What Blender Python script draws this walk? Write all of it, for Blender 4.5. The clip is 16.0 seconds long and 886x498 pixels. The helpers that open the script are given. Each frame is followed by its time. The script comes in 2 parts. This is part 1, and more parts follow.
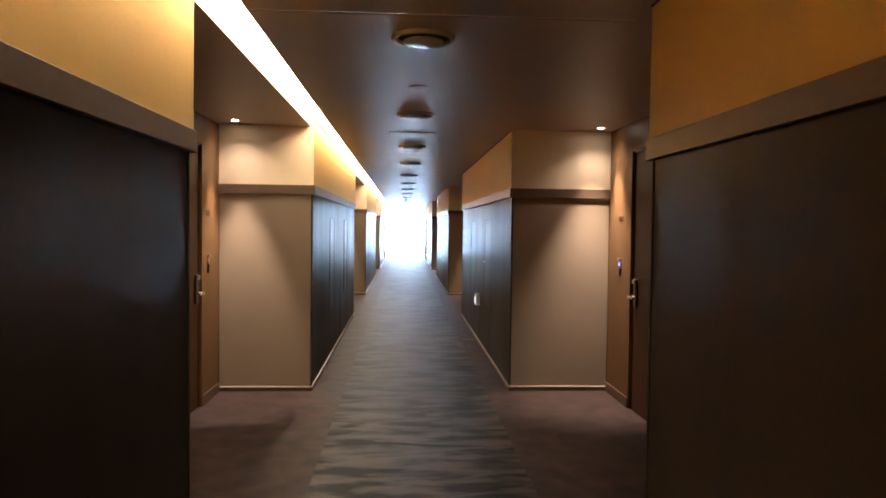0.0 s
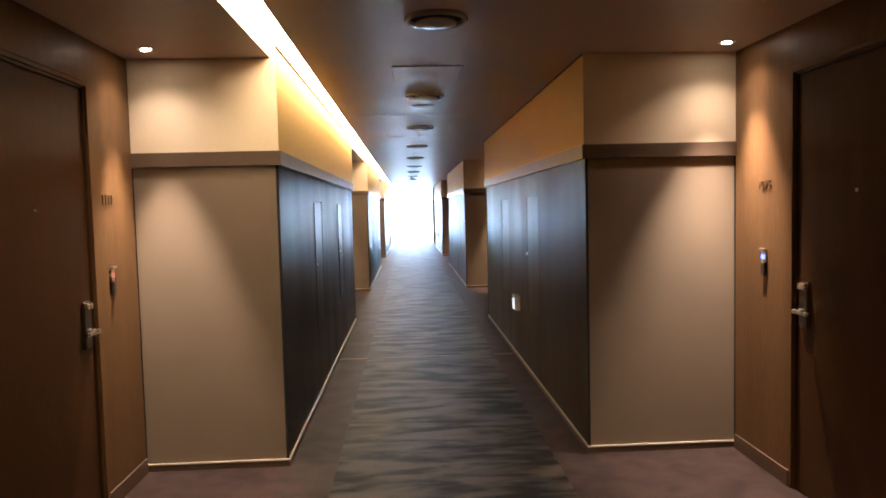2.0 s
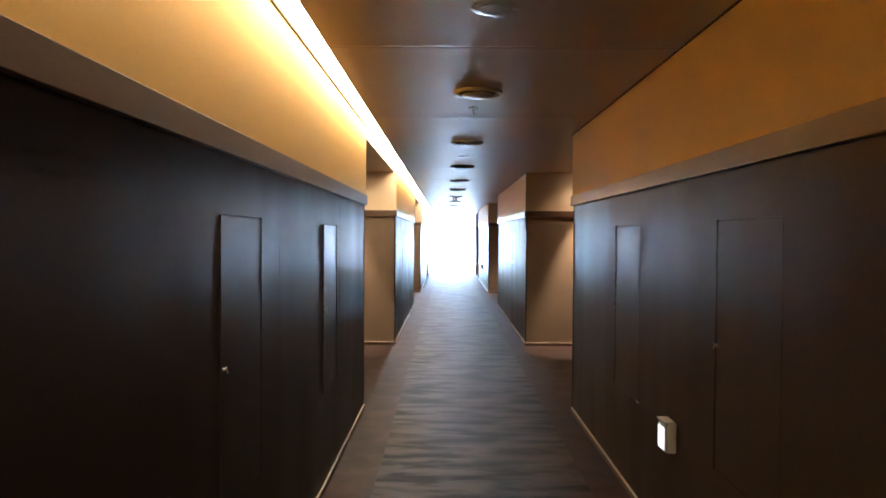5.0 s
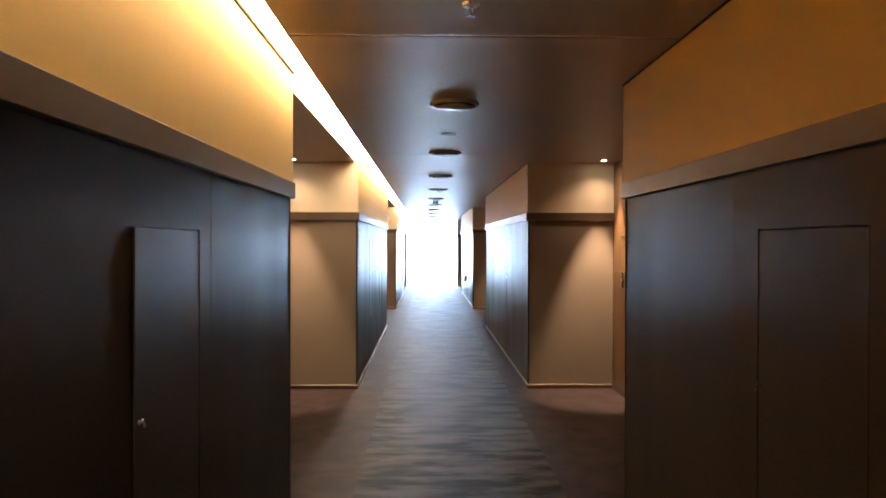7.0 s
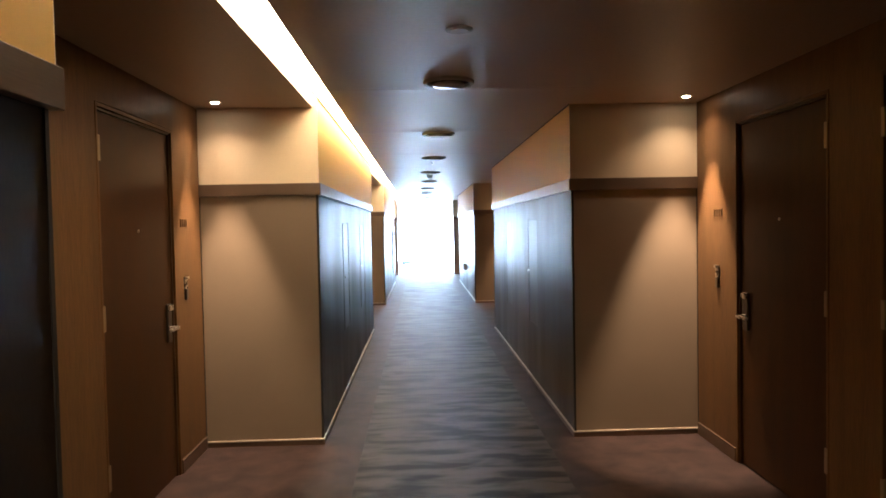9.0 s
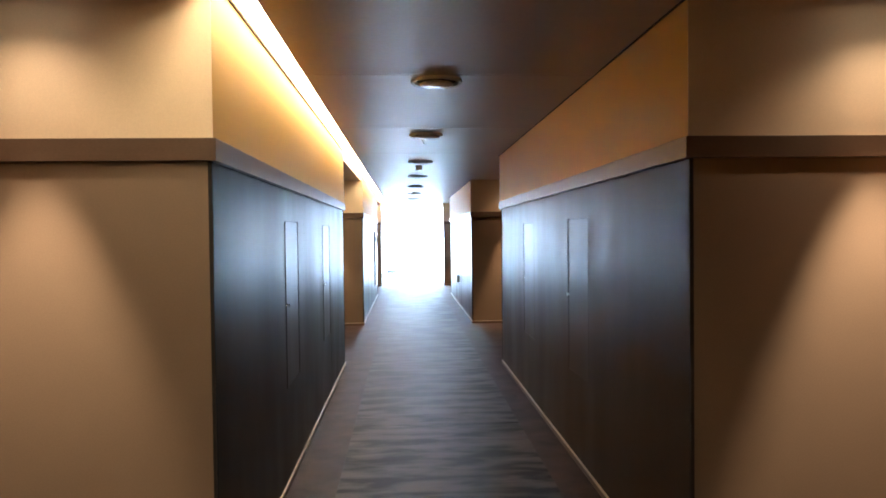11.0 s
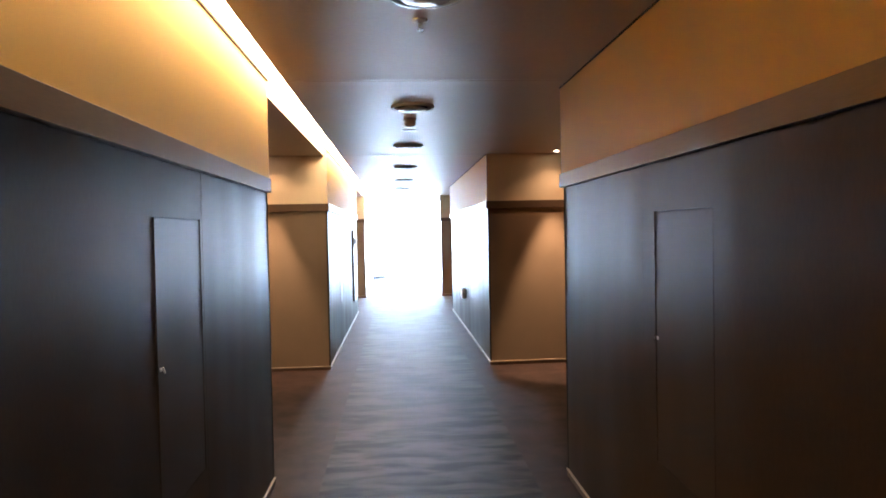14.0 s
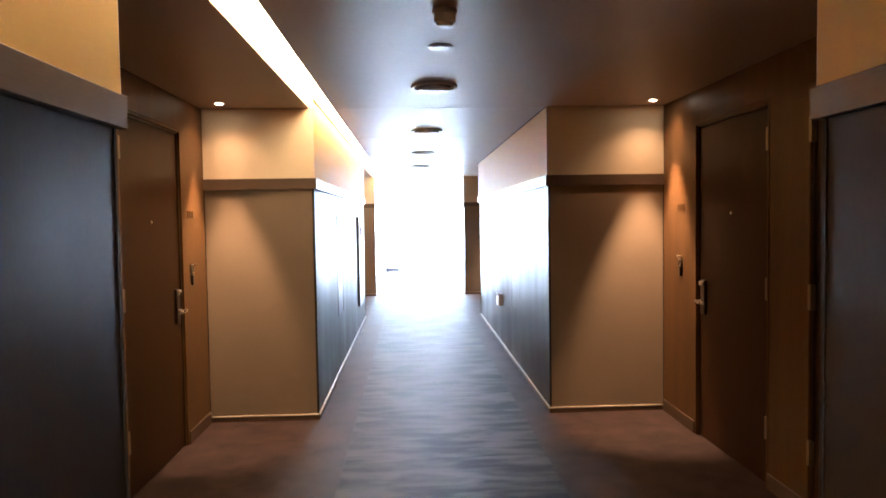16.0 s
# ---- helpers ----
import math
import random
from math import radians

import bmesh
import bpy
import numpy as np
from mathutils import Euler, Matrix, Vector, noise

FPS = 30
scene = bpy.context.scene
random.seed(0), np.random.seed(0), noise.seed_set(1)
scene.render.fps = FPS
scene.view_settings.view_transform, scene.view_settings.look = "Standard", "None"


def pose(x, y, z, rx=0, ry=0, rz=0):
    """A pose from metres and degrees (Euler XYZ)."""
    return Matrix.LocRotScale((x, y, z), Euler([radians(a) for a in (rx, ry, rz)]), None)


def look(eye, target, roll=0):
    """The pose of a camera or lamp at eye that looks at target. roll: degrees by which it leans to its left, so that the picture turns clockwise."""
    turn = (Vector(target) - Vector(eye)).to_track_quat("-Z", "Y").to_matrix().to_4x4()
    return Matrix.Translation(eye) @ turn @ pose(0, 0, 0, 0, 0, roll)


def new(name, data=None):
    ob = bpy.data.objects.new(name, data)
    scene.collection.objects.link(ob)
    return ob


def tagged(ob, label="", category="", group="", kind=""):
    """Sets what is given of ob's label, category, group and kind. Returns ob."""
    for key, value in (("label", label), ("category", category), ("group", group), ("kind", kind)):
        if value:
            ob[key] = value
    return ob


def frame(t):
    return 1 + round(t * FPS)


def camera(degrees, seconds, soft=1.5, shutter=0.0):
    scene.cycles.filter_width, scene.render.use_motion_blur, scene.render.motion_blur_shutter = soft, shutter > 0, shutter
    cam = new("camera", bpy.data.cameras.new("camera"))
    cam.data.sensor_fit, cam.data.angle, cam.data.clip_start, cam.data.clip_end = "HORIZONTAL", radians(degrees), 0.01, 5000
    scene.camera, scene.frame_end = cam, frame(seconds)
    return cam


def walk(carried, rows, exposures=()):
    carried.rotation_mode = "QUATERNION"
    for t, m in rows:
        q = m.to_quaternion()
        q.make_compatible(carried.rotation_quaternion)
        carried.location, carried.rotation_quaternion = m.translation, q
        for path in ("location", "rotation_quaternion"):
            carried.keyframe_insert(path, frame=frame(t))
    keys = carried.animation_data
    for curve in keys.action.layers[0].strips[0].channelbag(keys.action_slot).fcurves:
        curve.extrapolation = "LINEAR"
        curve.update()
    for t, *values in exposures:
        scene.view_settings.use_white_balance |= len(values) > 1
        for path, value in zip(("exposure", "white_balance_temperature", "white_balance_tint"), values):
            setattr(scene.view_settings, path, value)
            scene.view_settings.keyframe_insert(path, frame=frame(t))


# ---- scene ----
cam = camera(66.1, 16.0, soft=1.8)

PATH = [
    (0, (0.051, -1.632, 1.496), (0.167, 0.364, 1.43), 0.7),
    (0.5, (-0.004, -1.12, 1.502), (0.113, 0.875, 1.447), -0.0),
    (1, (-0.017, -0.571, 1.507), (0.06, 1.427, 1.455), 0.5),
    (1.5, (-0.034, 0.036, 1.49), (0.042, 2.031, 1.373), -0.6),
    (2, (-0.022, 0.59, 1.498), (0.077, 2.584, 1.378), -1.4),
    (2.5, (-0.028, 1.151, 1.504), (0.051, 3.146, 1.386), 0.1),
    (3, (-0.078, 1.688, 1.505), (0.007, 3.684, 1.424), -1.1),
    (3.5, (-0.062, 2.279, 1.524), (-0.029, 4.278, 1.468), -0.4),
    (6, (-0.045, 5.071, 1.502), (-0.062, 7.07, 1.463), 0.4),
    (6.5, (-0.074, 5.64, 1.508), (-0.045, 7.639, 1.468), -0.7),
    (7, (-0.029, 6.246, 1.529), (0.016, 8.245, 1.512), 0.1),
    (7.5, (-0.033, 6.821, 1.516), (0.022, 8.82, 1.489), 0.7),
    (8, (-0.012, 7.45, 1.502), (0.075, 9.448, 1.487), -0.1),
    (8.5, (-0.03, 8.052, 1.503), (0.019, 10.051, 1.469), 0.3),
    (9, (-0.056, 8.638, 1.527), (0.011, 10.635, 1.462), -1.1),
    (11.5, (-0.056, 11.575, 1.486), (0.055, 13.572, 1.456), -0.6),
    (12, (-0.06, 12.183, 1.507), (-0.007, 14.182, 1.49), 0.9),
    (12.5, (-0.068, 12.772, 1.52), (0.03, 14.77, 1.494), 0.7),
    (13, (-0.036, 13.387, 1.528), (0.057, 15.384, 1.509), -0.9),
    (13.5, (-0.03, 13.986, 1.517), (0.092, 15.981, 1.466), 0.8),
    (14, (0.015, 14.69, 1.511), (0.146, 16.686, 1.461), -1.1),
    (14.5, (0.011, 15.335, 1.504), (0.094, 17.333, 1.481), 0.7),
    (15, (0.012, 15.898, 1.486), (0.111, 17.896, 1.462), 0.4),
    (15.5, (-0.001, 16.533, 1.5), (0.067, 18.532, 1.459), 0.5),
    (16, (-0.026, 17.156, 1.529), (0.064, 19.152, 1.44), -0.9),
]
walk(cam, [(t, look(eye, target, roll)) for t, eye, target, roll in PATH],
     exposures=[(0, 0.2, 5850, 11), (3.5, 0.2, 5850, 11), (7, 0.2, 5950, 11), (9, 0.05, 6050, 11), (12, -0.10, 6050, 12),
                (14, 0.0, 6350, 15), (16, 0.14, 6550, 17)])

# ---- light ----
world = bpy.data.worlds.new("world")
scene.world = world
world.use_nodes = True
wn = world.node_tree
sky = wn.nodes.new("ShaderNodeTexSky")
sky.sky_type = "NISHITA"
sky.sun_disc = False
sky.sun_elevation = radians(38)
sky.sun_rotation = radians(30)
wn.links.new(sky.outputs["Color"], wn.nodes["Background"].inputs["Color"])
wn.nodes["Background"].inputs["Strength"].default_value = 0.15

COVE = 23.0        # radiance of the cove diffuser
SPOT = (360.0, 540.0)   # watts of each niche downlight, on either side
DAY = 40000.0       # watts of the sky through the end window
SPILL = 26.0       # watts of its stray light
WARM = (1.0, 0.76, 0.45)
SPOT_TINTS = ((1.0, 0.775, 0.585), (1.0, 0.71, 0.46), (1.0, 0.635, 0.37), (1.0, 0.635, 0.37))


def area(name, m, sx, sy, watts, colour):
    d = bpy.data.lights.new(name, "AREA")
    d.shape, d.size, d.size_y, d.energy, d.color = "RECTANGLE", sx, sy, watts, colour
    ob = new(name, d)
    ob.matrix_world = m
    return ob


# sky light in the opening of the end window, looking back down the corridor
area("window_daylight", pose(0.14, 37.95, 1.32, 90, 0, 0), 8.0, 2.36, DAY, (0.39, 0.67, 1.0))

# ---- materials ----


def material(name, colour, rough=0.6, metal=0.0, spec=0.5, vary=0.12, scale=6.0, fine=120.0, bump=0.03,
             stretch=(1, 1, 1), second=None, rough_vary=0.08, coat=0.0, wave=0.0):
    """A surface with stains at a large scale and grain at a small one."""
    m = bpy.data.materials.new(name)
    m.use_nodes = True
    nt = m.node_tree
    b = nt.nodes["Principled BSDF"]
    b.inputs["Metallic"].default_value = metal
    b.inputs["Specular IOR Level"].default_value = spec
    b.inputs["Coat Weight"].default_value = coat
    b.inputs["Coat Roughness"].default_value = 0.2
    tc = nt.nodes.new("ShaderNodeTexCoord")
    mp = nt.nodes.new("ShaderNodeMapping")
    mp.inputs["Scale"].default_value = stretch
    geo = nt.nodes.new("ShaderNodeNewGeometry")
    nt.links.new(geo.outputs["Position"], mp.inputs["Vector"])
    big = nt.nodes.new("ShaderNodeTexNoise")
    big.inputs["Scale"].default_value = scale
    big.inputs["Detail"].default_value = 5
    small = nt.nodes.new("ShaderNodeTexNoise")
    small.inputs["Scale"].default_value = fine
    small.inputs["Detail"].default_value = 3
    for n in (big, small):
        nt.links.new(mp.outputs["Vector"], n.inputs["Vector"])
    add = nt.nodes.new("ShaderNodeMath")
    add.operation = "ADD"
    nt.links.new(big.outputs["Fac"], add.inputs[0])
    nt.links.new(small.outputs["Fac"], add.inputs[1])
    half = nt.nodes.new("ShaderNodeMath")
    half.operation = "MULTIPLY"
    half.inputs[1].default_value = 0.5
    nt.links.new(add.outputs[0], half.inputs[0])
    ramp = nt.nodes.new("ShaderNodeValToRGB")
    lo = second or [c * (1 - vary) for c in colour]
    hi = [min(1, c * (1 + vary)) for c in colour]
    ramp.color_ramp.elements[0].position, ramp.color_ramp.elements[0].color = 0.36, (*lo, 1)
    ramp.color_ramp.elements[1].position, ramp.color_ramp.elements[1].color = 0.64, (*hi, 1)
    nt.links.new(half.outputs[0], ramp.inputs["Fac"])
    nt.links.new(ramp.outputs["Color"], b.inputs["Base Color"])
    rr = nt.nodes.new("ShaderNodeMapRange")
    rr.inputs["To Min"].default_value = max(0.02, rough - rough_vary)
    rr.inputs["To Max"].default_value = min(1.0, rough + rough_vary)
    nt.links.new(big.outputs["Fac"], rr.inputs["Value"])
    nt.links.new(rr.outputs["Result"], b.inputs["Roughness"])
    if bump:
        bp = nt.nodes.new("ShaderNodeBump")
        bp.inputs["Strength"].default_value = bump
        bp.inputs["Distance"].default_value = 0.01
        nt.links.new(half.outputs[0], bp.inputs["Height"])
        nt.links.new(bp.outputs["Normal"], b.inputs["Normal"])
        if wave:
            # long shallow unevenness of the sheet, drawn out upright
            wm = nt.nodes.new("ShaderNodeMapping")
            wm.inputs["Scale"].default_value = (0.6, 1.3, 0.3)
            nt.links.new(geo.outputs["Position"], wm.inputs["Vector"])
            wv = nt.nodes.new("ShaderNodeTexNoise")
            wv.inputs["Scale"].default_value = 1.6
            wv.inputs["Detail"].default_value = 1.0
            nt.links.new(wm.outputs["Vector"], wv.inputs["Vector"])
            wb = nt.nodes.new("ShaderNodeBump")
            wb.inputs["Strength"].default_value = wave
            wb.inputs["Distance"].default_value = 0.05
            nt.links.new(wv.outputs["Fac"], wb.inputs["Height"])
            nt.links.new(wb.outputs["Normal"], bp.inputs["Normal"])
    return m


def glowing(name, colour, strength):
    m = bpy.data.materials.new(name)
    m.use_nodes = True
    b = m.node_tree.nodes["Principled BSDF"]
    b.inputs["Base Color"].default_value = (0.8, 0.8, 0.8, 1)
    b.inputs["Emission Color"].default_value = (*colour, 1)
    b.inputs["Emission Strength"].default_value = strength
    return m


M_PAINT = material("mustard_paint", (0.60, 0.372, 0.082), 0.6, vary=0.025, scale=2.0, fine=200, bump=0.05)
M_CREAM = material("cream_paint", (0.71, 0.575, 0.405), 0.6, vary=0.05, scale=2.0, fine=200, bump=0.05)
M_DARK = material("dark_panel", (0.038, 0.026, 0.019), 0.39, spec=0.064, wave=0.22, vary=0.12, scale=1.5, fine=90, bump=0.008,
                  stretch=(1, 1.2, 0.4), rough_vary=0.15)
M_LEAF = material("access_door_laminate", (0.038, 0.0265, 0.0195), 0.36, spec=0.070, wave=0.15, vary=0.10, scale=2.0, fine=160, bump=0.01)
M_TAUPE = material("taupe_panel", (0.212, 0.154, 0.103), 0.6, vary=0.07, scale=2.5, fine=160, bump=0.06)
M_RAIL = material("rail_wood", (0.108, 0.071, 0.048), 0.35, spec=0.32, vary=0.12, scale=4, fine=80, stretch=(1, 0.2, 3), bump=0.04)
M_WOOD = material("niche_veneer", (0.140, 0.073, 0.030), 0.42, spec=0.15, vary=0.22, scale=3.0, fine=60, stretch=(3, 3, 0.18), bump=0.04)
M_DOOR = material("door_veneer", (0.053, 0.0215, 0.007), 0.36, spec=0.14, vary=0.22, scale=3.0, fine=60, stretch=(3, 3, 0.16), bump=0.03)
M_FRAME = material("door_frame_wood", (0.060, 0.026, 0.010), 0.4, vary=0.15, stretch=(3, 3, 0.3))
M_CEIL = material("satin_ceiling", (0.45, 0.34, 0.275), 0.42, spec=0.17, wave=0.04, vary=0.05, scale=1.2, fine=40, bump=0.02, rough_vary=0.04)
M_SKIRT = material("skirting_metal", (0.60, 0.52, 0.42), 0.35, metal=0.4, vary=0.1, scale=8)
M_BASE = material("skirting_wood", (0.11, 0.065, 0.04), 0.45, vary=0.15)
M_STEEL = material("brushed_steel", (0.62, 0.58, 0.52), 0.28, metal=1.0, vary=0.06, scale=30, fine=300, bump=0.01)
M_DARKMETAL = material("dark_metal", (0.09, 0.075, 0.065), 0.35, metal=0.8, vary=0.1, scale=20)
M_BRASS = material("bronze_number", (0.16, 0.09, 0.04), 0.4, metal=0.7, vary=0.1, scale=30)
M_HINGE = material("hinge_metal", (0.34, 0.25, 0.16), 0.4, metal=0.7, vary=0.1, scale=30)
M_WHITE = material("white_plastic", (0.80, 0.80, 0.78), 0.2, spec=1.0, vary=0.03, bump=0)
M_GREY = material("grey_plastic", (0.55, 0.54, 0.52), 0.35, vary=0.04, bump=0)
M_RING = material("vent_ring_paint", (0.46, 0.40, 0.35), 0.25, vary=0.05, bump=0.0)
# black holds the shade of gaps, shade lines and door backs; also black edging
M_SLOT = material("black_gap", (0.012, 0.010, 0.009), 0.8, vary=0.1, bump=0)
M_LOBBY = material("lobby_plaster", (0.80, 0.79, 0.77), 0.6, vary=0.03, scale=2)
M_SEAT = material("seat_fabric", (0.16, 0.16, 0.165), 0.8, vary=0.1, scale=20, bump=0.1)
M_FLOORLIGHT = material("pale_stone", (0.70, 0.69, 0.67), 0.3, vary=0.05, scale=3)
M_COVE = glowing("cove_glow", WARM, COVE)
M_SPOT = glowing("spot_glow", (1.0, 0.82, 0.58), 60)
M_BLUE = glowing("blue_led", (0.10, 0.16, 1.0), 5)
M_GLASS = bpy.data.materials.new("clear_glass")
M_GLASS.use_nodes = True
M_GLASS.node_tree.nodes["Principled BSDF"].inputs["Transmission Weight"].default_value = 1.0
M_GLASS.node_tree.nodes["Principled BSDF"].inputs["Roughness"].default_value = 0.02
# added glow that makes the wall boxes' white fronts bright
M_FRONT_GLOW = glowing("box_front_glow", (0.95, 0.97, 1.0), 1.3)
M_RED = glowing("red_led", (1.0, 0.12, 0.10), 0.6)
M_SKY = glowing("sky_glow", (0.86, 0.93, 1.0), 22)


def carpet(name, dark, light, streak, spec):
    """Loop-pile carpet; streak: how strongly it is drawn out across the corridor."""
    m = material(name, light, 0.57, spec=spec, bump=0.10, scale=3.0, fine=260)
    nt = m.node_tree
    b = nt.nodes["Principled BSDF"]
    b.inputs["Sheen Weight"].default_value = 0.06 if streak else 0.03
    b.inputs["Sheen Roughness"].default_value = 0.35
    geo = nt.nodes.new("ShaderNodeNewGeometry")
    mp = nt.nodes.new("ShaderNodeMapping")
    mp.inputs["Scale"].default_value = (0.85 if streak else 2, 2.9 if streak else 2, 1)
    nt.links.new(geo.outputs["Position"], mp.inputs["Vector"])
    n1 = nt.nodes.new("ShaderNodeTexNoise")
    n1.inputs["Scale"].default_value = 2.6
    n1.inputs["Detail"].default_value = 3.2
    n1.inputs["Distortion"].default_value = 0.35
    n1.inputs["Roughness"].default_value = 0.55
    nt.links.new(mp.outputs["Vector"], n1.inputs["Vector"])
    n2 = nt.nodes.new("ShaderNodeTexNoise")
    n2.inputs["Scale"].default_value = 180
    n2.inputs["Detail"].default_value = 2
    nt.links.new(geo.outputs["Position"], n2.inputs["Vector"])
    mix = nt.nodes.new("ShaderNodeMath")
    mix.operation = "MULTIPLY_ADD"
    mix.inputs[1].default_value = 0.25
    nt.links.new(n2.outputs["Fac"], mix.inputs[0])
    nt.links.new(n1.outputs["Fac"], mix.inputs[2])
    ramp = nt.nodes.new("ShaderNodeValToRGB")
    ramp.color_ramp.elements[0].position, ramp.color_ramp.elements[0].color = 0.53 if streak else 0.45, (*dark, 1)
    ramp.color_ramp.elements[1].position, ramp.color_ramp.elements[1].color = 0.72 if streak else 0.80, (*light, 1)
    nt.links.new(mix.outputs[0], ramp.inputs["Fac"])
    nt.links.new(ramp.outputs["Color"], b.inputs["Base Color"])
    if streak:
        # the lighter yarn is the shinier one
        shine = nt.nodes.new("ShaderNodeMapRange")
        shine.inputs["From Min"].default_value, shine.inputs["From Max"].default_value = 0.53, 0.72
        shine.inputs["To Min"].default_value, shine.inputs["To Max"].default_value = spec * 0.4, spec * 1.2
        nt.links.new(mix.outputs[0], shine.inputs["Value"])
        nt.links.new(shine.outputs["Result"], b.inputs["Specular IOR Level"])
    return m


M_RUNNER = carpet("runner_carpet", (0.006, 0.0046, 0.0037), (0.051, 0.0385, 0.029), True, 0.20)
M_BORDER = carpet("border_carpet", (0.024, 0.0148, 0.0130), (0.054, 0.0322, 0.0268), False, 0.12)

# ---- mesh helpers ----


def add_box(bm, x0, x1, y0, y1, z0, z1, bevel=0.0):
    c = ((x0 + x1) / 2, (y0 + y1) / 2, (z0 + z1) / 2)
    made = bmesh.ops.create_cube(bm, size=1, matrix=Matrix.Translation(c) @ Matrix.Diagonal(
        (abs(x1 - x0), abs(y1 - y0), abs(z1 - z0), 1)))
    if bevel:
        edges = list({e for v in made["verts"] for e in v.link_edges})
        bmesh.ops.bevel(bm, geom=edges, offset=bevel, segments=2, affect="EDGES", profile=0.5)
    return bm


def box(*a, bevel=0.0):
    return add_box(bmesh.new(), *a, bevel=bevel)


def lathe(profile, n=32, axis="z"):
    """A turned shape from (radius, height) pairs."""
    bm = bmesh.new()
    rings = []
    for r, h in profile:
        ring = []
        for i in range(n):
            a = 2 * math.pi * i / n
            p = (r * math.cos(a), r * math.sin(a), h)
            ring.append(bm.verts.new(p if axis == "z" else (p[2], p[0], p[1])))
        rings.append(ring)
    for a, b in zip(rings, rings[1:]):
        for i in range(n):
            bm.faces.new((a[i], a[(i + 1) % n], b[(i + 1) % n], b[i]))
    bm.faces.new(rings[0][::-1])
    bm.faces.new(rings[-1])
    bmesh.ops.recalc_face_normals(bm, faces=bm.faces)
    return bm


def part(name, bm, mat, parent=None, label="", smooth=False):
    me = bpy.data.meshes.new(name)
    bm.to_mesh(me)
    bm.free()
    me.materials.append(mat)
    if smooth:
        for p in me.polygons:
            p.use_smooth = True
        me.set_sharp_from_angle(angle=radians(35))
    ob = new(name, me)
    if parent is not None:
        ob.parent = parent
    if label:
        ob["label"] = label
    return ob


def empty(name, m=None):
    ob = new(name)
    if m is not None:
        ob.matrix_world = m
    return ob


# ---- plan ----
XL, XR = -0.775, 1.047          # corridor faces
BL, BR = -1.630, 1.985         # door walls of the niches
Z0 = -0.045                    # carpet level
H = 2.40                       # ceiling
RAIL0, RAIL1 = 1.775, 1.86     # dado rail
Y_START, Y_END = -3.2, 31.45
NICHES = [(1.10, 4.68), (9.98, 13.58), (18.92, 22.515), (28.02, 31.22)]
NEAR_LEFT = [1.10, 10.03, 18.975, 28.02]   # the left corners stand a little further on
SLOT = -0.62                   # inner edge of the cove
MID = (XL + XR) / 2


def structure(ob, label, category):
    return tagged(ob, label, category, kind="structure")


# ---- floor ----
floor = part("floor", box(-2.2, 2.5, Y_START - 0.2, 31.5, -0.25, Z0), M_BORDER)
structure(floor, "dark mauve-grey loop carpet along the corridor", "carpet floor")
RUN0, RUN1 = -0.49, 0.835
seams = [Y_START - 0.15, 7.615, 16.4, 25.3, 31.48]
for y0, y1 in zip(seams, seams[1:]):
    strip = part("carpet_runner", box(RUN0, RUN1, y0 + 0.003, y1 - 0.003, Z0 + 0.0005, Z0 + 0.006, bevel=0.002), M_RUNNER)
    tagged(strip, "brown and grey streaked carpet runner along the corridor middle", "carpet runner", "runner lengths")

seam = part("trim", box(XL + 0.01, XR - 0.01, 7.611, 7.619, Z0 + 0.0005, Z0 + 0.0072, bevel=0.001), M_HINGE)
structure(seam, "thin dull metal strip across the carpet joint", "carpet trim")

# ---- walls between the niches ----


# service doors: side, from, to, foot, head
ACCESS = [(-1, 6.19, 6.69, 0.55, 1.575), (-1, 8.01, 8.535, 0.55, 1.572), (-1, 15.13, 15.63, 0.56, 1.58),
          (-1, 16.985, 17.52, 0.56, 1.58), (-1, 24.10, 24.63, 0.55, 1.575),
          (1, 6.23, 6.79, 0.55, 1.58), (1, 7.90, 8.47, 0.55, 1.577), (1, 15.11, 15.63, 0.55, 1.58),
          (1, 16.89, 17.41, 0.55, 1.578), (1, 24.05, 24.6, 0.55, 1.575), (1, 25.86, 26.33, 0.55, 1.575)]


def wall_block(name, side, y0, y1, cap0=True, cap1=True):
    face = XL if side < 0 else XR
    back = (BL - 0.30) if side < 0 else (BR + 0.30)
    s = -side                                # towards the corridor
    core = part(name, box(face, back, y0, y1, RAIL1 - 0.01, 2.62), M_PAINT)
    structure(core, "mustard painted upper corridor wall above dark wall panelling", "wall")
    inner = face - s * 0.014
    # solid behind the panels
    part("backing", box(inner - s * 0.012, back, y0 + 0.026, y1 - 0.026, 0.003, RAIL0 - 0.001), M_SLOT, core)
    cuts = [y0 + 0.014] + [y0 + c for c in (2.30, 3.97) if y0 + c < y1 - 0.5] + [y1 - 0.014]
    for n_sheet, (a, b) in enumerate(zip(cuts, cuts[1:])):
        bm = bmesh.new()
        lo = a + 0.0003
        inner = face - s * (0.0134 if side < 0 and n_sheet == 2 else 0.014)
        for sd, p0, p1, q0, q1 in ACCESS:
            if sd == side and a < p0 and p1 < b:
                add_box(bm, inner, inner - s * 0.011, lo, p0, 0.0, RAIL0)
                add_box(bm, inner, inner - s * 0.011, p0, p1, 0.0, q0)
                add_box(bm, inner, inner - s * 0.011, p0, p1, q1, RAIL0)
                lo = p1
        add_box(bm, inner, inner - s * 0.011, lo, b - 0.0003, 0.0, RAIL0)
        part("lower_panel", bm, M_DARK, core, "dark brown semi-gloss wall panel")
    deep = (BL - 0.04) if side < 0 else (BR + 0.04)
    part("rail", box(face + s * 0.012, deep, y0 - 0.012, y1 + 0.012, RAIL0, RAIL1, bevel=0.002), M_RAIL, core,
         "dark brown wooden dado rail")
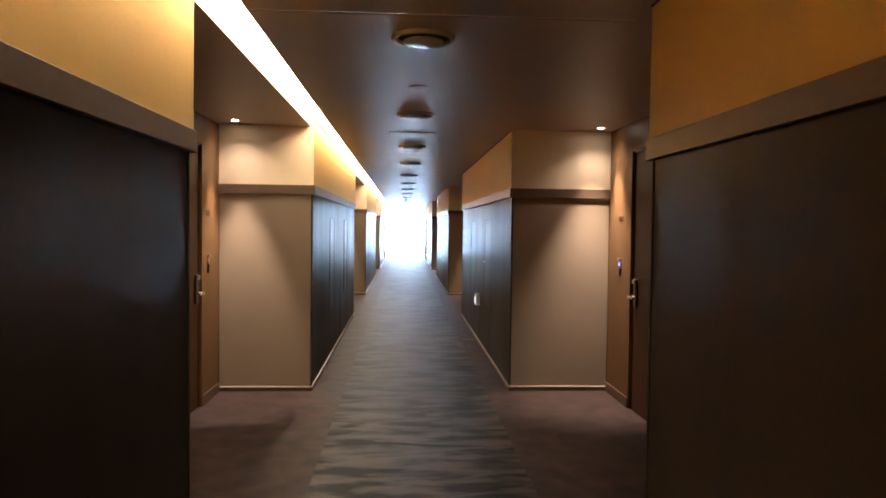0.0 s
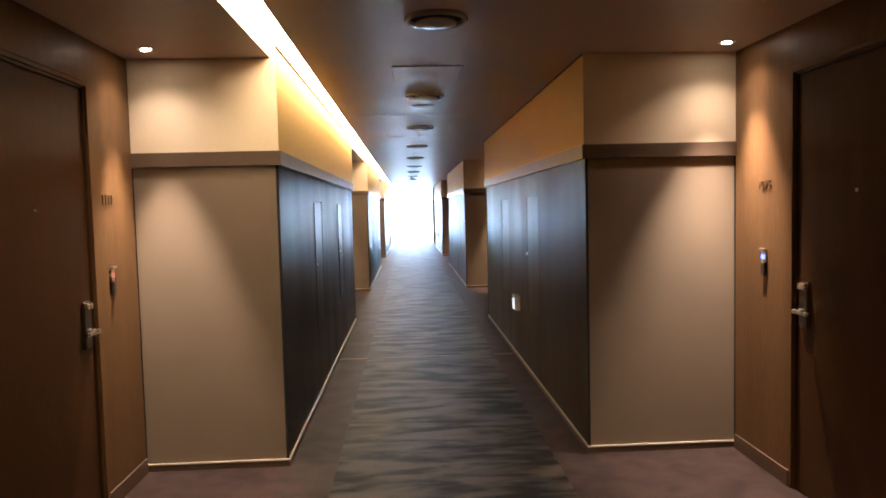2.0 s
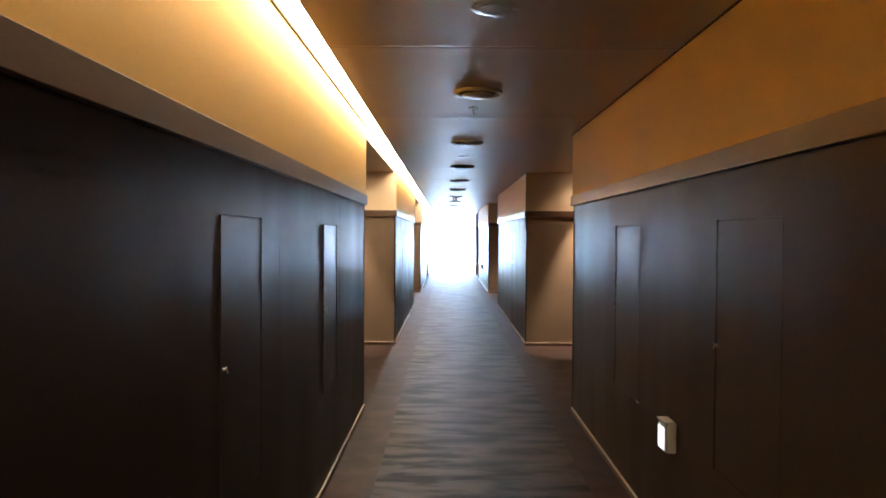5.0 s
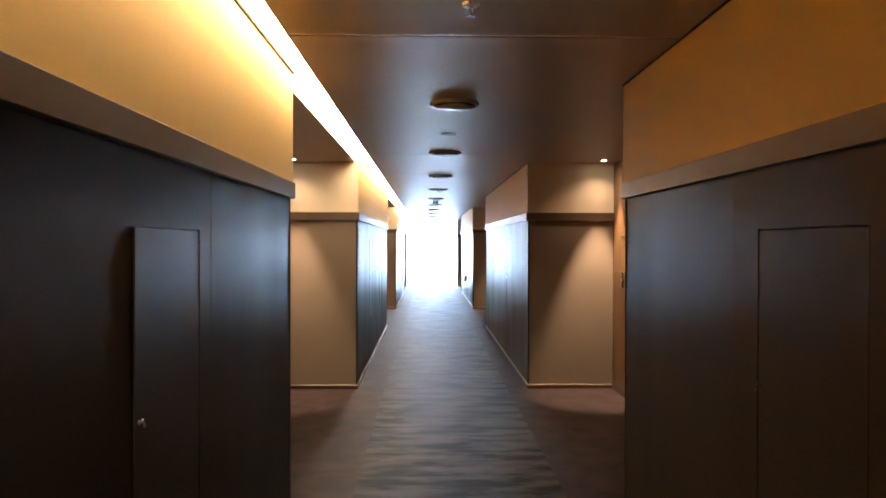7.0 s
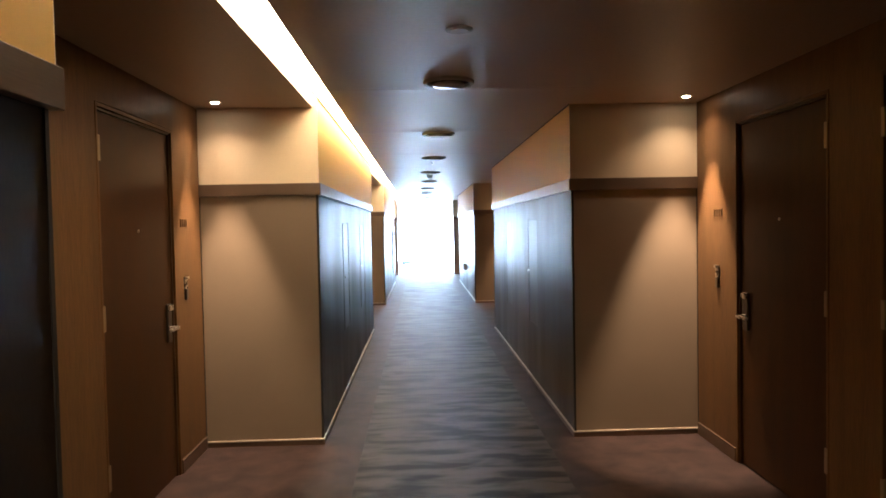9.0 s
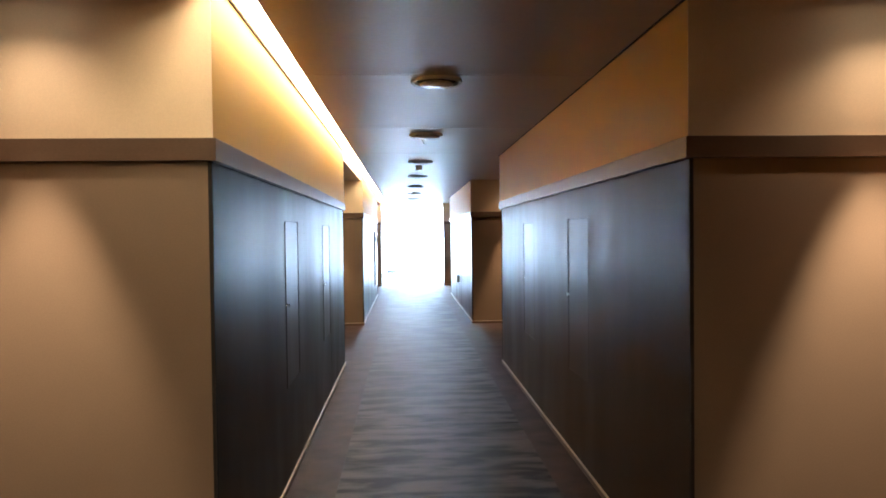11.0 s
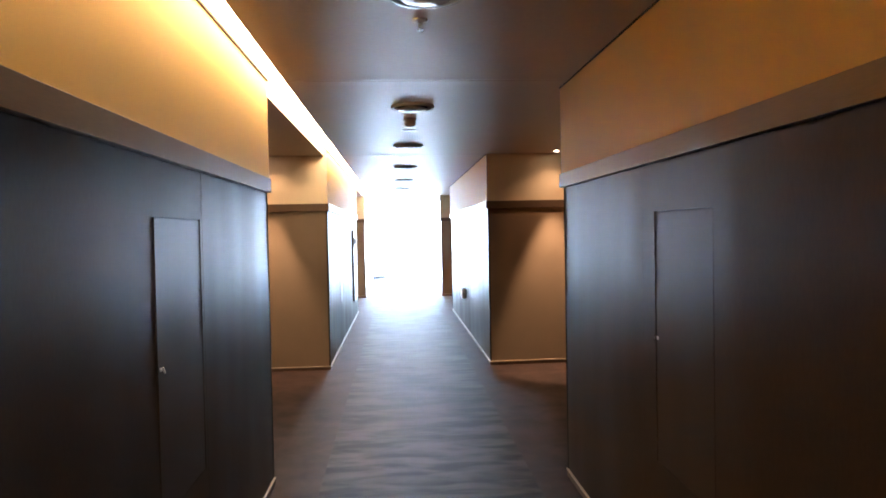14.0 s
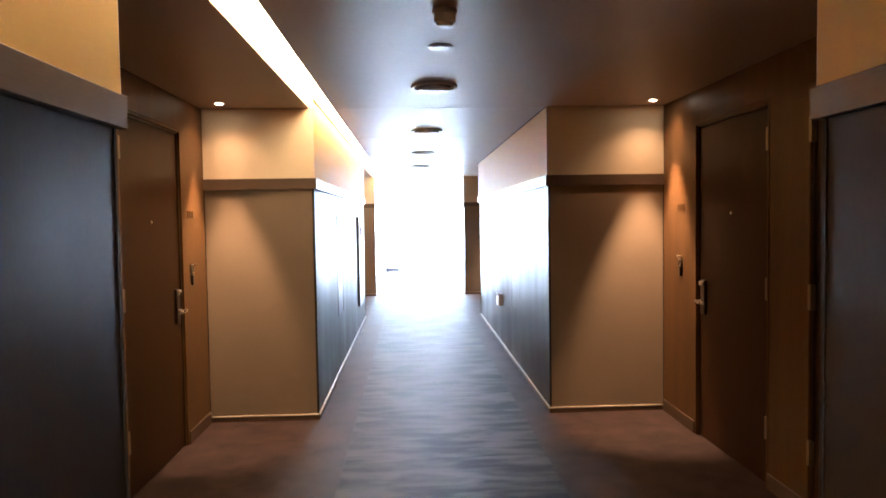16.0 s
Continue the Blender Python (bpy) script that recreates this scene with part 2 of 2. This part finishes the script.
    if side < 0:
        # black strip puts in the shade where the wall meets the cove lid
        part("cove_shade_line", box(face, face + 0.010, y0, y1, H + 0.060, H + 0.072), M_SLOT, core, "black strip for the shade line at the wall top")
    else:
        # thin black box in place of the shaded gap along the ceiling edge
        part("ceiling_shade_line", box(face - 0.008, face - 0.0005, y0 + 0.002, y1 - 0.002, H - 0.007, H - 0.0005), M_SLOT, core,
             "black strip for the shade line under the ceiling")
    part("skirting", box(face - s * 0.006, deep, y0 + 0.006, y1 - 0.006, Z0, -0.008, bevel=0.002), M_BASE, core,
         "dark wooden skirting")
    part("skirting_cap", box(face - s * 0.003, deep, y0 + 0.003, y1 - 0.003, -0.008, 0.002, bevel=0.002), M_SKIRT, core,
         "pale metal skirting edge")
    for flag, y, d in ((cap0, y0, 1), (cap1, y1, -1)):
        if not flag:
            continue
        a, b = face - s * 0.017, (BL + 0.001) if side < 0 else (BR - 0.001)
        part("corner_trim", box(face - s * 0.0105, face - s * 0.025, y + d * 0.0105, y + d * 0.025, 0.0025, RAIL0 - 0.0005), M_SLOT, core,
             "black corner edging")
        part("upper_face", box(a + s * 0.017, b, y, y - d * 0.003, RAIL1, 2.5), M_CREAM, core, "cream painted end of the wall")
        part("end_panel", box(a, b, y + d * 0.014, y + d * 0.025, 0.0, RAIL0, bevel=0.0015), M_TAUPE, core,
             "taupe fabric-finish wall panel")
    return core


for side, word in ((-1, "left"), (1, "right")):
    edges = [Y_START] + [v for i, n in enumerate(NICHES) for v in ((NEAR_LEFT[i] if side < 0 else n[0]), n[1])] + [Y_END]
    for k in range(0, len(edges), 2):
        wall_block("wall_%s_%d" % (word, k // 2 + 1), side, edges[k], edges[k + 1], k > 0, k < 8)


def access_panel(side, y0, y1, z0, z1):
    """A service door hung in an opening of the panelling, not quite shut, with a small turn latch."""
    face = (XL - 0.014) if side < 0 else (XR + 0.014)
    s = -side
    p = empty("access_panel", pose(face, (y0 + y1) / 2, 0))
    w = (y1 - y0) / 2
    near_in, far_in = (0.008 if 8 < y0 < 9 else 0.0035, -0.0025) if side < 0 else (0.0001, -0.0022)   # how proud each edge stands
    k = -1 if side < 0 else 1
    leaf = box(-s * 0.006, 0, -w + 0.003, w - 0.003, z0 + 0.003, z1 - 0.004, bevel=0.001)
    for v in leaf.verts:
        u = (v.co.y + w) / (2 * w)
        v.co.x += s * (near_in + (far_in - near_in) * u)
    leaf = part("leaf", leaf, M_LEAF, p)
    ky, kz = k * (w - 0.022), (z0 + z1) / 2
    latch = lathe([(0.004, 0), (0.012, 0.001), (0.012, 0.006), (0.005, 0.008), (0.005, 0.016)], 20, "x")
    bar = box(0.014, 0.022, -0.006, 0.006, -0.028, 0.020, bevel=0.003)
    bmesh.ops.rotate(bar, verts=bar.verts, matrix=Matrix.Rotation(radians(35), 3, "X"))
    me = bpy.data.meshes.new("bar")
    bar.to_mesh(me)
    bar.free()
    latch.from_mesh(me)
    bpy.data.meshes.remove(me)
    lift = near_in if side < 0 else far_in
    bmesh.ops.transform(latch, matrix=Matrix.Translation((s * lift, ky, kz)) @ Matrix.Diagonal((s * 0.7, 0.6, 0.6, 1)), verts=latch.verts)
    bmesh.ops.recalc_face_normals(latch, faces=latch.faces)
    part("latch", latch, M_STEEL, leaf, "small chrome turn latch", smooth=True)
    tagged(p, "dark brown flush access door with small chrome latch", "access door", "service doors")
    return p


for spec in ACCESS:
    access_panel(*spec)

# ---- niches ----


def niche_wall(name, side, y0, y1, doors):
    face = BL if side < 0 else BR
    s = -side
    back = face - s * 0.20
    edges = [y0] + [v for d in doors for v in d] + [y1]
    top = DOOR_H + 0.012
    wall = part(name, box(face, back, y0, y1, top, 2.62), M_WOOD)
    for k in range(0, len(edges), 2):
        part("veneer_panel", box(face, back, edges[k], edges[k + 1], Z0, top), M_WOOD, wall)
    structure(wall, "brown wood veneer wall around the room doors", "wall")
    for k in range(0, len(edges), 2):
        a, b = edges[k], edges[k + 1]
        part("baseboard", box(face + s * 0.010, face, a + (0.001 if k else 0.0), b - 0.001, Z0, 0.045, bevel=0.002), M_BASE, wall,
             "dark wooden baseboard")
    return wall


DOOR_H = 2.165


def door(name, side, y0, y1, hinge_low):
    """A flush veneered hotel door in its frame; hinge_low: hinges on the edge with the lower y."""
    face = BL if side < 0 else BR
    s = -side
    o = empty(name, pose(face, (y0 + y1) / 2, 0))
    w = (y1 - y0) / 2
    bm = bmesh.new()
    for a, b in ((-w, -w + 0.022), (w - 0.022, w)):
        add_box(bm, -s * 0.09, s * 0.003, a, b, Z0, DOOR_H + 0.01, bevel=0.002)
    add_box(bm, -s * 0.09, s * 0.003, -w + 0.022, w - 0.022, DOOR_H - 0.012, DOOR_H + 0.01, bevel=0.002)
    frame_ob = part("door_frame", bm, M_WOOD, o, "dark wooden door frame")
    bm = bmesh.new()
    for a, b in ((-w + 0.022, -w + 0.034), (w - 0.034, w - 0.022)):
        add_box(bm, -s * 0.09, -s * 0.012, a, b, Z0, DOOR_H - 0.012)
    add_box(bm, -s * 0.09, -s * 0.012, -w + 0.034, w - 0.034, DOOR_H - 0.024, DOOR_H - 0.012)
    part("rebate", bm, M_FRAME, frame_ob, "stepped inner edge of the frame")
    lw = w - 0.038
    leaf = part("door_leaf", box(-s * 0.066, -s * 0.020, -lw, lw, Z0 + 0.008, DOOR_H - 0.028, bevel=0.002), M_DOOR, o,
                "dark brown veneered flush door leaf")
    part("dark_room_side", box(-s * 0.19, -s * 0.185, -w, w, Z0, DOOR_H), M_SLOT, o)
    hy = -w + 0.022 if hinge_low else w - 0.022
    for z in (0.30, 1.10, 1.95):
        hb = box(-s * 0.022, s * 0.006, hy - 0.013, hy + 0.013, z - 0.065, z + 0.065, bevel=0.003)
        part("hinge", hb, M_HINGE, o, "bronze hinge")
    d = 1 if hinge_low else -1
    ey = d * (lw - 0.075)
    part("lock_plate", box(-s * 0.021, -s * 0.004, ey - 0.034, ey + 0.034, 0.835, 1.075, bevel=0.006), M_DARKMETAL, leaf,
         "dark electronic lock plate")
    part("lock_cap", box(-s * 0.012, s * 0.010, ey - 0.030, ey + 0.030, 1.035, 1.068, bevel=0.005), M_STEEL, leaf, "chrome lock cap")
    lv = lathe([(0.011, 0), (0.011, 0.05), (0.009, 0.058)], 20, "x")
    bmesh.ops.transform(lv, matrix=Matrix.Translation((-s * 0.006, ey, 0.925)) @ Matrix.Diagonal((s, 1, 1, 1)), verts=lv.verts)
    add_box(lv, s * 0.034, s * 0.052, ey - d * 0.125, ey + d * 0.012, 0.914, 0.936, bevel=0.006)
    part("lever_handle", lv, M_STEEL, leaf, "chrome lever handle")
    pp = lathe([(0.009, 0), (0.009, 0.005), (0.005, 0.006)], 16, "x")
    bmesh.ops.transform(pp, matrix=Matrix.Translation((-s * 0.021, 0, 1.535)) @ Matrix.Diagonal((s, 1, 1, 1)), verts=pp.verts)
    part("peephole", pp, M_STEEL, leaf, "small chrome peephole")
    structure(o, "closed dark brown veneered room door with chrome lever", "door")
    return o


def room_number(side, y, text, bars=False):
    face = BL if side < 0 else BR
    s = -side
    if bars:
        bm = bmesh.new()
        for i in range(4):
            add_box(bm, 0, s * 0.006, -0.066 + i * 0.036, -0.042 + i * 0.036, 1.56, 1.61)
        ob = part("room_number", bm, M_BRASS)
        ob.matrix_world = pose(face, y, 0)
    else:
        cu = bpy.data.curves.new("room_number", "FONT")
        cu.body, cu.size, cu.extrude, cu.align_x = text, 0.075, 0.003, "CENTER"
        tmp = bpy.data.objects.new("tmp", cu)
        scene.collection.objects.link(tmp)
        bpy.context.view_layer.update()
        me = bpy.data.meshes.new_from_object(tmp.evaluated_get(bpy.context.evaluated_depsgraph_get()))
        bpy.data.objects.remove(tmp)
        me.materials.append(M_BRASS)
        ob = new("room_number", me)
        ob.matrix_world = pose(face + s * 0.003, y, 1.56, 90, 0, 90 if s > 0 else -90)
    tagged(ob, "bronze room number digits on the veneer wall", "room number", "room numbers")


def bell(side, y, lit=None):
    face = BL if side < 0 else BR
    s = -side
    o = empty("doorbell", pose(face, y, 0))
    plate = part("plate", box(0, s * 0.010, -0.026, 0.026, 1.145, 1.225, bevel=0.004), M_STEEL, o, "brushed steel bell plate")
    part("top_cap", box(s * 0.004, s * 0.022, -0.027, 0.027, 1.212, 1.228, bevel=0.004), M_STEEL, plate)
    part("card_slot", box(0, s * 0.016, -0.020, 0.020, 1.075, 1.146, bevel=0.004), M_DARKMETAL, o, "dark card slot")
    if lit:
        part("display", box(s * 0.008, s * 0.0125, -0.017, 0.017, 1.166, 1.192, bevel=0.002), lit, plate, "small lit display")
    else:
        bt = lathe([(0.012, 0), (0.012, 0.014), (0.009, 0.016)], 20, "x")
        bmesh.ops.transform(bt, matrix=Matrix.Translation((0, 0, 1.183)) @ Matrix.Diagonal((s, 1, 1, 1)), verts=bt.verts)
        part("button", bt, M_DARKMETAL, plate, smooth=True)
    tagged(o, "small steel doorbell plate beside a room door", "doorbell", "doorbells")


def downlight(x, y, tint, watts, cone, blend):
    o = empty("downlight", pose(x, y, H))
    rim = lathe([(0.030, 0.004), (0.044, 0.004), (0.046, -0.002), (0.043, -0.006), (0.033, -0.004), (0.030, 0.004)], 28)
    part("rim", rim, M_STEEL, o, "small chrome rim", smooth=True)
    part("lamp", lathe([(0.004, -0.0065), (0.024, -0.0065), (0.024, -0.001), (0.004, -0.001)], 24), M_SPOT, o, "glowing lamp")
    tagged(o, "small recessed halogen downlight glowing in the niche ceiling", "downlight", "niche downlights")
    d = bpy.data.lights.new("downlight_beam", "SPOT")
    d.energy, d.color, d.spot_size, d.spot_blend, d.shadow_soft_size = watts, tint, radians(cone), blend, 0.025
    lamp = new("downlight_beam", d)
    lamp.matrix_world = pose(x, y, H - 0.012)
    d = bpy.data.lights.new("downlight_spill", "SPOT")
    d.energy, d.color, d.spot_size, d.spot_blend, d.shadow_soft_size = SPILL, tint, radians(126), 1.0, 0.03
    lamp = new("downlight_spill", d)
    lamp.matrix_world = pose(x, y, H - 0.012)


NUMBERS = {(0, 1): "1075"}
n = 0
for k, (y0, y1) in enumerate(NICHES):
    for side, word in ((-1, "left"), (1, "right")):
        far = (y1 - 1.545, y1 - 0.51) if side < 0 else (y1 - 1.61, y1 - 0.60)
        near = (y0 + y1 - far[1], y0 + y1 - far[0])
        niche_wall("wall_niche_%s_%d" % (word, k + 1), side, y0, y1, [near, far])
        for span, low in ((near, False), (far, True)):
            n += 1
            door("door_%d" % n, side, span[0], span[1], low)
        for yy, nb in ((y1 - 0.345, True), (y0 + 0.345, False)):
            room_number(side, yy, NUMBERS.get((k, side), ""), not (nb and (k, side) in NUMBERS))
            bell(side, yy, {(0, 1): M_BLUE, (0, -1): M_RED}.get((k, side)) if nb else None)
        sx = -1.425 if side < 0 else 1.81
        downlight(sx, y1 - 0.25, SPOT_TINTS[k], SPOT[0] if side < 0 else SPOT[1], *((56, 0.95) if (k, side) == (0, 1) else (45, 0.62)))

# ---- ceiling ----
joints = [Y_START, 1.3, 7.2, 9.1, 12.95, 14.86, 16.78, 18.68, 22.5, 24.45, 26.4, 28.3, Y_END]
bm = bmesh.new()
for y0, y1 in zip(joints, joints[1:]):
    add_box(bm, SLOT, XR, y0 + 0.002, y1 - 0.002, H, H + 0.03)
for y0, y1 in NICHES:
    add_box(bm, XL - 0.031, BL - 0.05, y0 - 0.02, y1 + 0.02, H, H + 0.03)
    add_box(bm, XR, BR + 0.05, y0 - 0.02, y1 + 0.02, H, H + 0.03)
# jointing: the boards belly down a few millimetres towards each joint
for j in joints[1:-1]:
    for s in (-1, 1):
        rows = []
        for i in range(9):
            u = i / 8
            yy, zz = j + s * (0.15 - 0.148 * u), H - 0.0005 - 0.0035 * (0.5 - 0.5 * math.cos(math.pi * u))
            rows.append([bm.verts.new((x, yy, zz)) for x in (SLOT + 0.002, XR - 0.002)])
        for a, b in zip(rows, rows[1:]):
            f = bm.faces.new((a[0], b[0], b[1], a[1]) if s > 0 else (a[1], b[1], b[0], a[0]))
            f.smooth = True
        e = rows[-1]
        top = [bm.verts.new((v.co.x, v.co.y, H + 0.02)) for v in e]
        bm.faces.new((e[0], top[0], top[1], e[1]) if s > 0 else (e[1], top[1], top[0], e[0]))
# cove edges and lid
add_box(bm, SLOT, SLOT + 0.012, Y_START, Y_END, H + 0.031, H + 0.19)
for y0, y1 in NICHES:
    add_box(bm, XL - 0.031, XL - 0.043, y0 - 0.02, y1 + 0.02, H + 0.031, H + 0.19)
add_box(bm, -2.3, 2.6, Y_START - 0.2, Y_END, H + 0.20, H + 0.28)
ceiling = part("ceiling", bm, M_CEIL)
structure(ceiling, "satin taupe corridor ceiling with joints and a cove slot", "ceiling")

y = Y_START + 0.02
while y < Y_END - 0.1:
    y2 = min(y + 1.23, Y_END - 0.02)
    cove = part("cove_light", box(XL + 0.012, SLOT - 0.006, y, y2, H + 0.073, H + 0.12, bevel=0.004), M_COVE)
    tagged(cove, "warm glowing strip light in the ceiling cove", "cove light", "cove lights")
    y = y2 + 0.004


def vent(y):
    o = empty("ceiling_vent", pose(MID, y, H))
    part("ring", lathe([(0.122, 0.01), (0.152, 0.01), (0.153, -0.010), (0.148, -0.018), (0.136, -0.020), (0.126, -0.014), (0.122, 0.01)], 48),
         M_RING, o, "taupe painted vent ring", smooth=True)
    # flat black disc: the shade inside the air gap is put in as colour
    part("throat", lathe([(0.02, 0.004), (0.123, 0.004), (0.123, -0.001), (0.02, -0.001)], 40), M_SLOT, o, "black disc for the shaded air gap")
    part("disc", lathe([(0.004, -0.001), (0.03, -0.001), (0.03, -0.014), (0.088, -0.016), (0.098, -0.021), (0.096, -0.027), (0.06, -0.036), (0.004, -0.039)], 48),
         M_RING, o, "domed taupe vent disc", smooth=True)
    tagged(o, "round taupe ceiling air valve with a domed disc", "ceiling vent", "ceiling vents")


for y in (-2.75, -0.55, 1.66, 3.89, 6.10, 8.22, 10.49, 12.76, 15.03, 17.22, 19.51, 21.65, 23.88, 26.1, 28.35):
    vent(y)


def small_disc(y, r=0.062, name="ceiling_speaker"):
    o = empty(name, pose(MID, y, H))
    part("plate", lathe([(0.004, 0.004), (r, 0.004), (r, -0.003), (r * 0.85, -0.006), (0.004, -0.0065)], 32), M_RING, o, smooth=True)
    part("grille", lathe([(0.004, -0.006), (r * 0.7, -0.006), (r * 0.68, -0.0085), (0.004, -0.009)], 32), M_RING, o, smooth=True)
    tagged(o, "small flat taupe disc on the corridor ceiling", "ceiling disc", "ceiling discs")


for y in (2.83, 11.68, 20.64):
    small_disc(y)
small_disc(6.655, 0.095)


def sprinkler(y):
    o = empty("sprinkler", pose(MID - 0.01, y, H))
    part("escutcheon", lathe([(0.004, 0.002), (0.034, 0.002), (0.032, -0.006), (0.012, -0.014), (0.004, -0.014)], 24), M_STEEL, o, smooth=True)
    part("nozzle", lathe([(0.008, -0.013), (0.008, -0.03), (0.004, -0.034), (0.004, -0.042), (0.016, -0.043), (0.016, -0.046), (0.003, -0.046)], 20),
         M_STEEL, o, smooth=True)
    tagged(o, "small chrome sprinkler head on the corridor ceiling", "sprinkler", "sprinklers")


for y in (8.73, 17.56):
    sprinkler(y)

o = empty("smoke_detector", pose(MID - 0.01, 20.04, H))
part("base", lathe([(0.004, 0.002), (0.052, 0.002), (0.052, -0.014), (0.046, -0.018), (0.004, -0.018)], 32), M_RING, o, smooth=True)
part("head", lathe([(0.004, -0.017), (0.043, -0.017), (0.045, -0.052), (0.034, -0.056), (0.032, -0.066), (0.004, -0.068)], 32), M_RING, o, smooth=True)
tagged(o, "round smoke detector hanging below the corridor ceiling", "smoke detector")

o = empty("ceiling_hatch", pose(MID - 0.01, 5.21, H))
part("gap", box(-0.2285, 0.2285, -0.2485, 0.2485, -0.0012, 0.001), M_SLOT, o)
part("leaf", box(-0.226, 0.226, -0.246, 0.246, -0.005, 0.0, bevel=0.002), M_CEIL, o)
tagged(o, "flush taupe access hatch in the ceiling", "access hatch")

# ---- wall boxes ----


def wall_box(y, z):
    o = empty("white_front_box", pose(XR + 0.014, y, z))
    housing = part("housing", box(0.0, -0.050, -0.055, 0.055, -0.075, 0.075, bevel=0.010), M_GREY, o, "pale grey plastic housing")
    part("bezel", box(-0.049, -0.058, -0.050, 0.050, -0.068, 0.060, bevel=0.004), M_WHITE, housing, "glossy white bezel")
    # the front's bright white comes from an added glow
    part("lens", box(-0.057, -0.062, -0.043, 0.043, -0.060, 0.046, bevel=0.002), M_FRONT_GLOW, housing, "white front with an added glow")
    part("lid", box(-0.010, -0.066, -0.056, 0.056, 0.070, 0.080, bevel=0.004), M_GREY, housing, "pale grey lid")
    tagged(o, "pale wall box with bright white front low on the panelling", "foot light", "foot lights")


wall_box(7.29, 0.54)
wall_box(25.40, 0.53)

# tall access panel standing proud of the panelling, built as a shallow box
o = empty("proud_access_panel", pose(XL - 0.014, 26.87, 0))
part("body", box(0, 0.03, -0.28, 0.28, 0.33, 1.57, bevel=0.004), M_DARKMETAL, o)
proud_leaf = part("door", box(0.03, 0.038, -0.27, 0.27, 0.34, 1.56, bevel=0.003), M_WHITE, o, "white access panel leaf")
part("handle", box(0.038, 0.06, -0.1, -0.06, 1.3, 1.44, bevel=0.006), M_DARKMETAL, proud_leaf, "dark handle")
tagged(o, "white access panel standing proud, with dark edge and handle", "wall cabinet")

# ---- start and end ----
cap = part("wall_south", box(-2.2, 2.5, Y_START - 0.2, Y_START - 0.001, Z0, 2.62), M_PAINT)
structure(cap, "mustard painted wall closing the corridor", "wall")

# lobby added, wide and pale, so that daylight floods the corridor end
lobby_floor = part("floor_lobby", box(-4.2, 4.5, 31.501, 38.2, -0.25, Z0), M_FLOORLIGHT)
structure(lobby_floor, "pale floor of the lobby added beyond the corridor", "floor")
lobby_ceiling = part("ceiling_lobby", box(-4.2, 4.5, Y_END + 0.001, 38.2, 2.6, 2.8), M_LOBBY)
structure(lobby_ceiling, "white ceiling of the added lobby", "ceiling")
# walls out of view that widen the added lobby
for nm, a in (("wall_lobby_west", (-4.3, -4.1, Y_END, 38.2)), ("wall_lobby_east", (4.4, 4.6, Y_END, 38.2)),
              ("wall_lobby_south_west", (-4.1, BL - 0.301, Y_END - 0.2, Y_END)), ("wall_lobby_south_east", (BR + 0.301, 4.4, Y_END - 0.2, Y_END))):
    structure(part(nm, box(*a, Z0, 2.6), M_LOBBY), "white wall of the added lobby, out of view", "wall")
win = empty("window_1", pose(0.14, 38.1, 0))
structure(win, "wide bright window with white frame at the corridor end", "window")
part("window_sill", box(-4.2, 4.3, -0.08, 0.1, Z0, 0.12, bevel=0.005), M_LOBBY, win)
part("window_head", box(-4.2, 4.3, -0.06, 0.1, 2.52, 2.6, bevel=0.005), M_LOBBY, win)
for i in range(7):
    x = -4.2 + i * 8.5 / 6
    part("mullion", box(x - 0.03, x + 0.03, -0.05, 0.05, 0.12, 2.52, bevel=0.004), M_LOBBY, win)
for i in range(6):
    x = -4.2 + (i + 0.5) * 8.5 / 6
    pane = part("pane", box(x - 0.69, x + 0.69, -0.006, 0.006, 0.121, 2.519), M_GLASS, win, "clear glass pane")
    pane.visible_shadow = False
backdrop = part("backdrop", box(-10, 10, 40.0, 40.05, -1.5, 5), M_SKY)
structure(backdrop, "bright white daylight sky outside the window", "sky")


def low_seat(x, y):
    o = empty("low_armchair", pose(x, y, Z0))
    part("seat", box(-0.2, 0.2, -0.2, 0.2, 0.10, 0.22, bevel=0.03), M_SEAT, o)
    part("backrest", box(-0.2, -0.12, -0.2, 0.2, 0.22, 0.42, bevel=0.03), M_SEAT, o)
    for a in (-0.16, 0.16):
        for b in (-0.16, 0.16):
            part("leg", box(a - 0.015, a + 0.015, b - 0.015, b + 0.015, 0, 0.11), M_DARKMETAL, o)
    tagged(o, "low grey upholstered seat in the bright lobby", "chair")


low_seat(-0.59, 36.3)
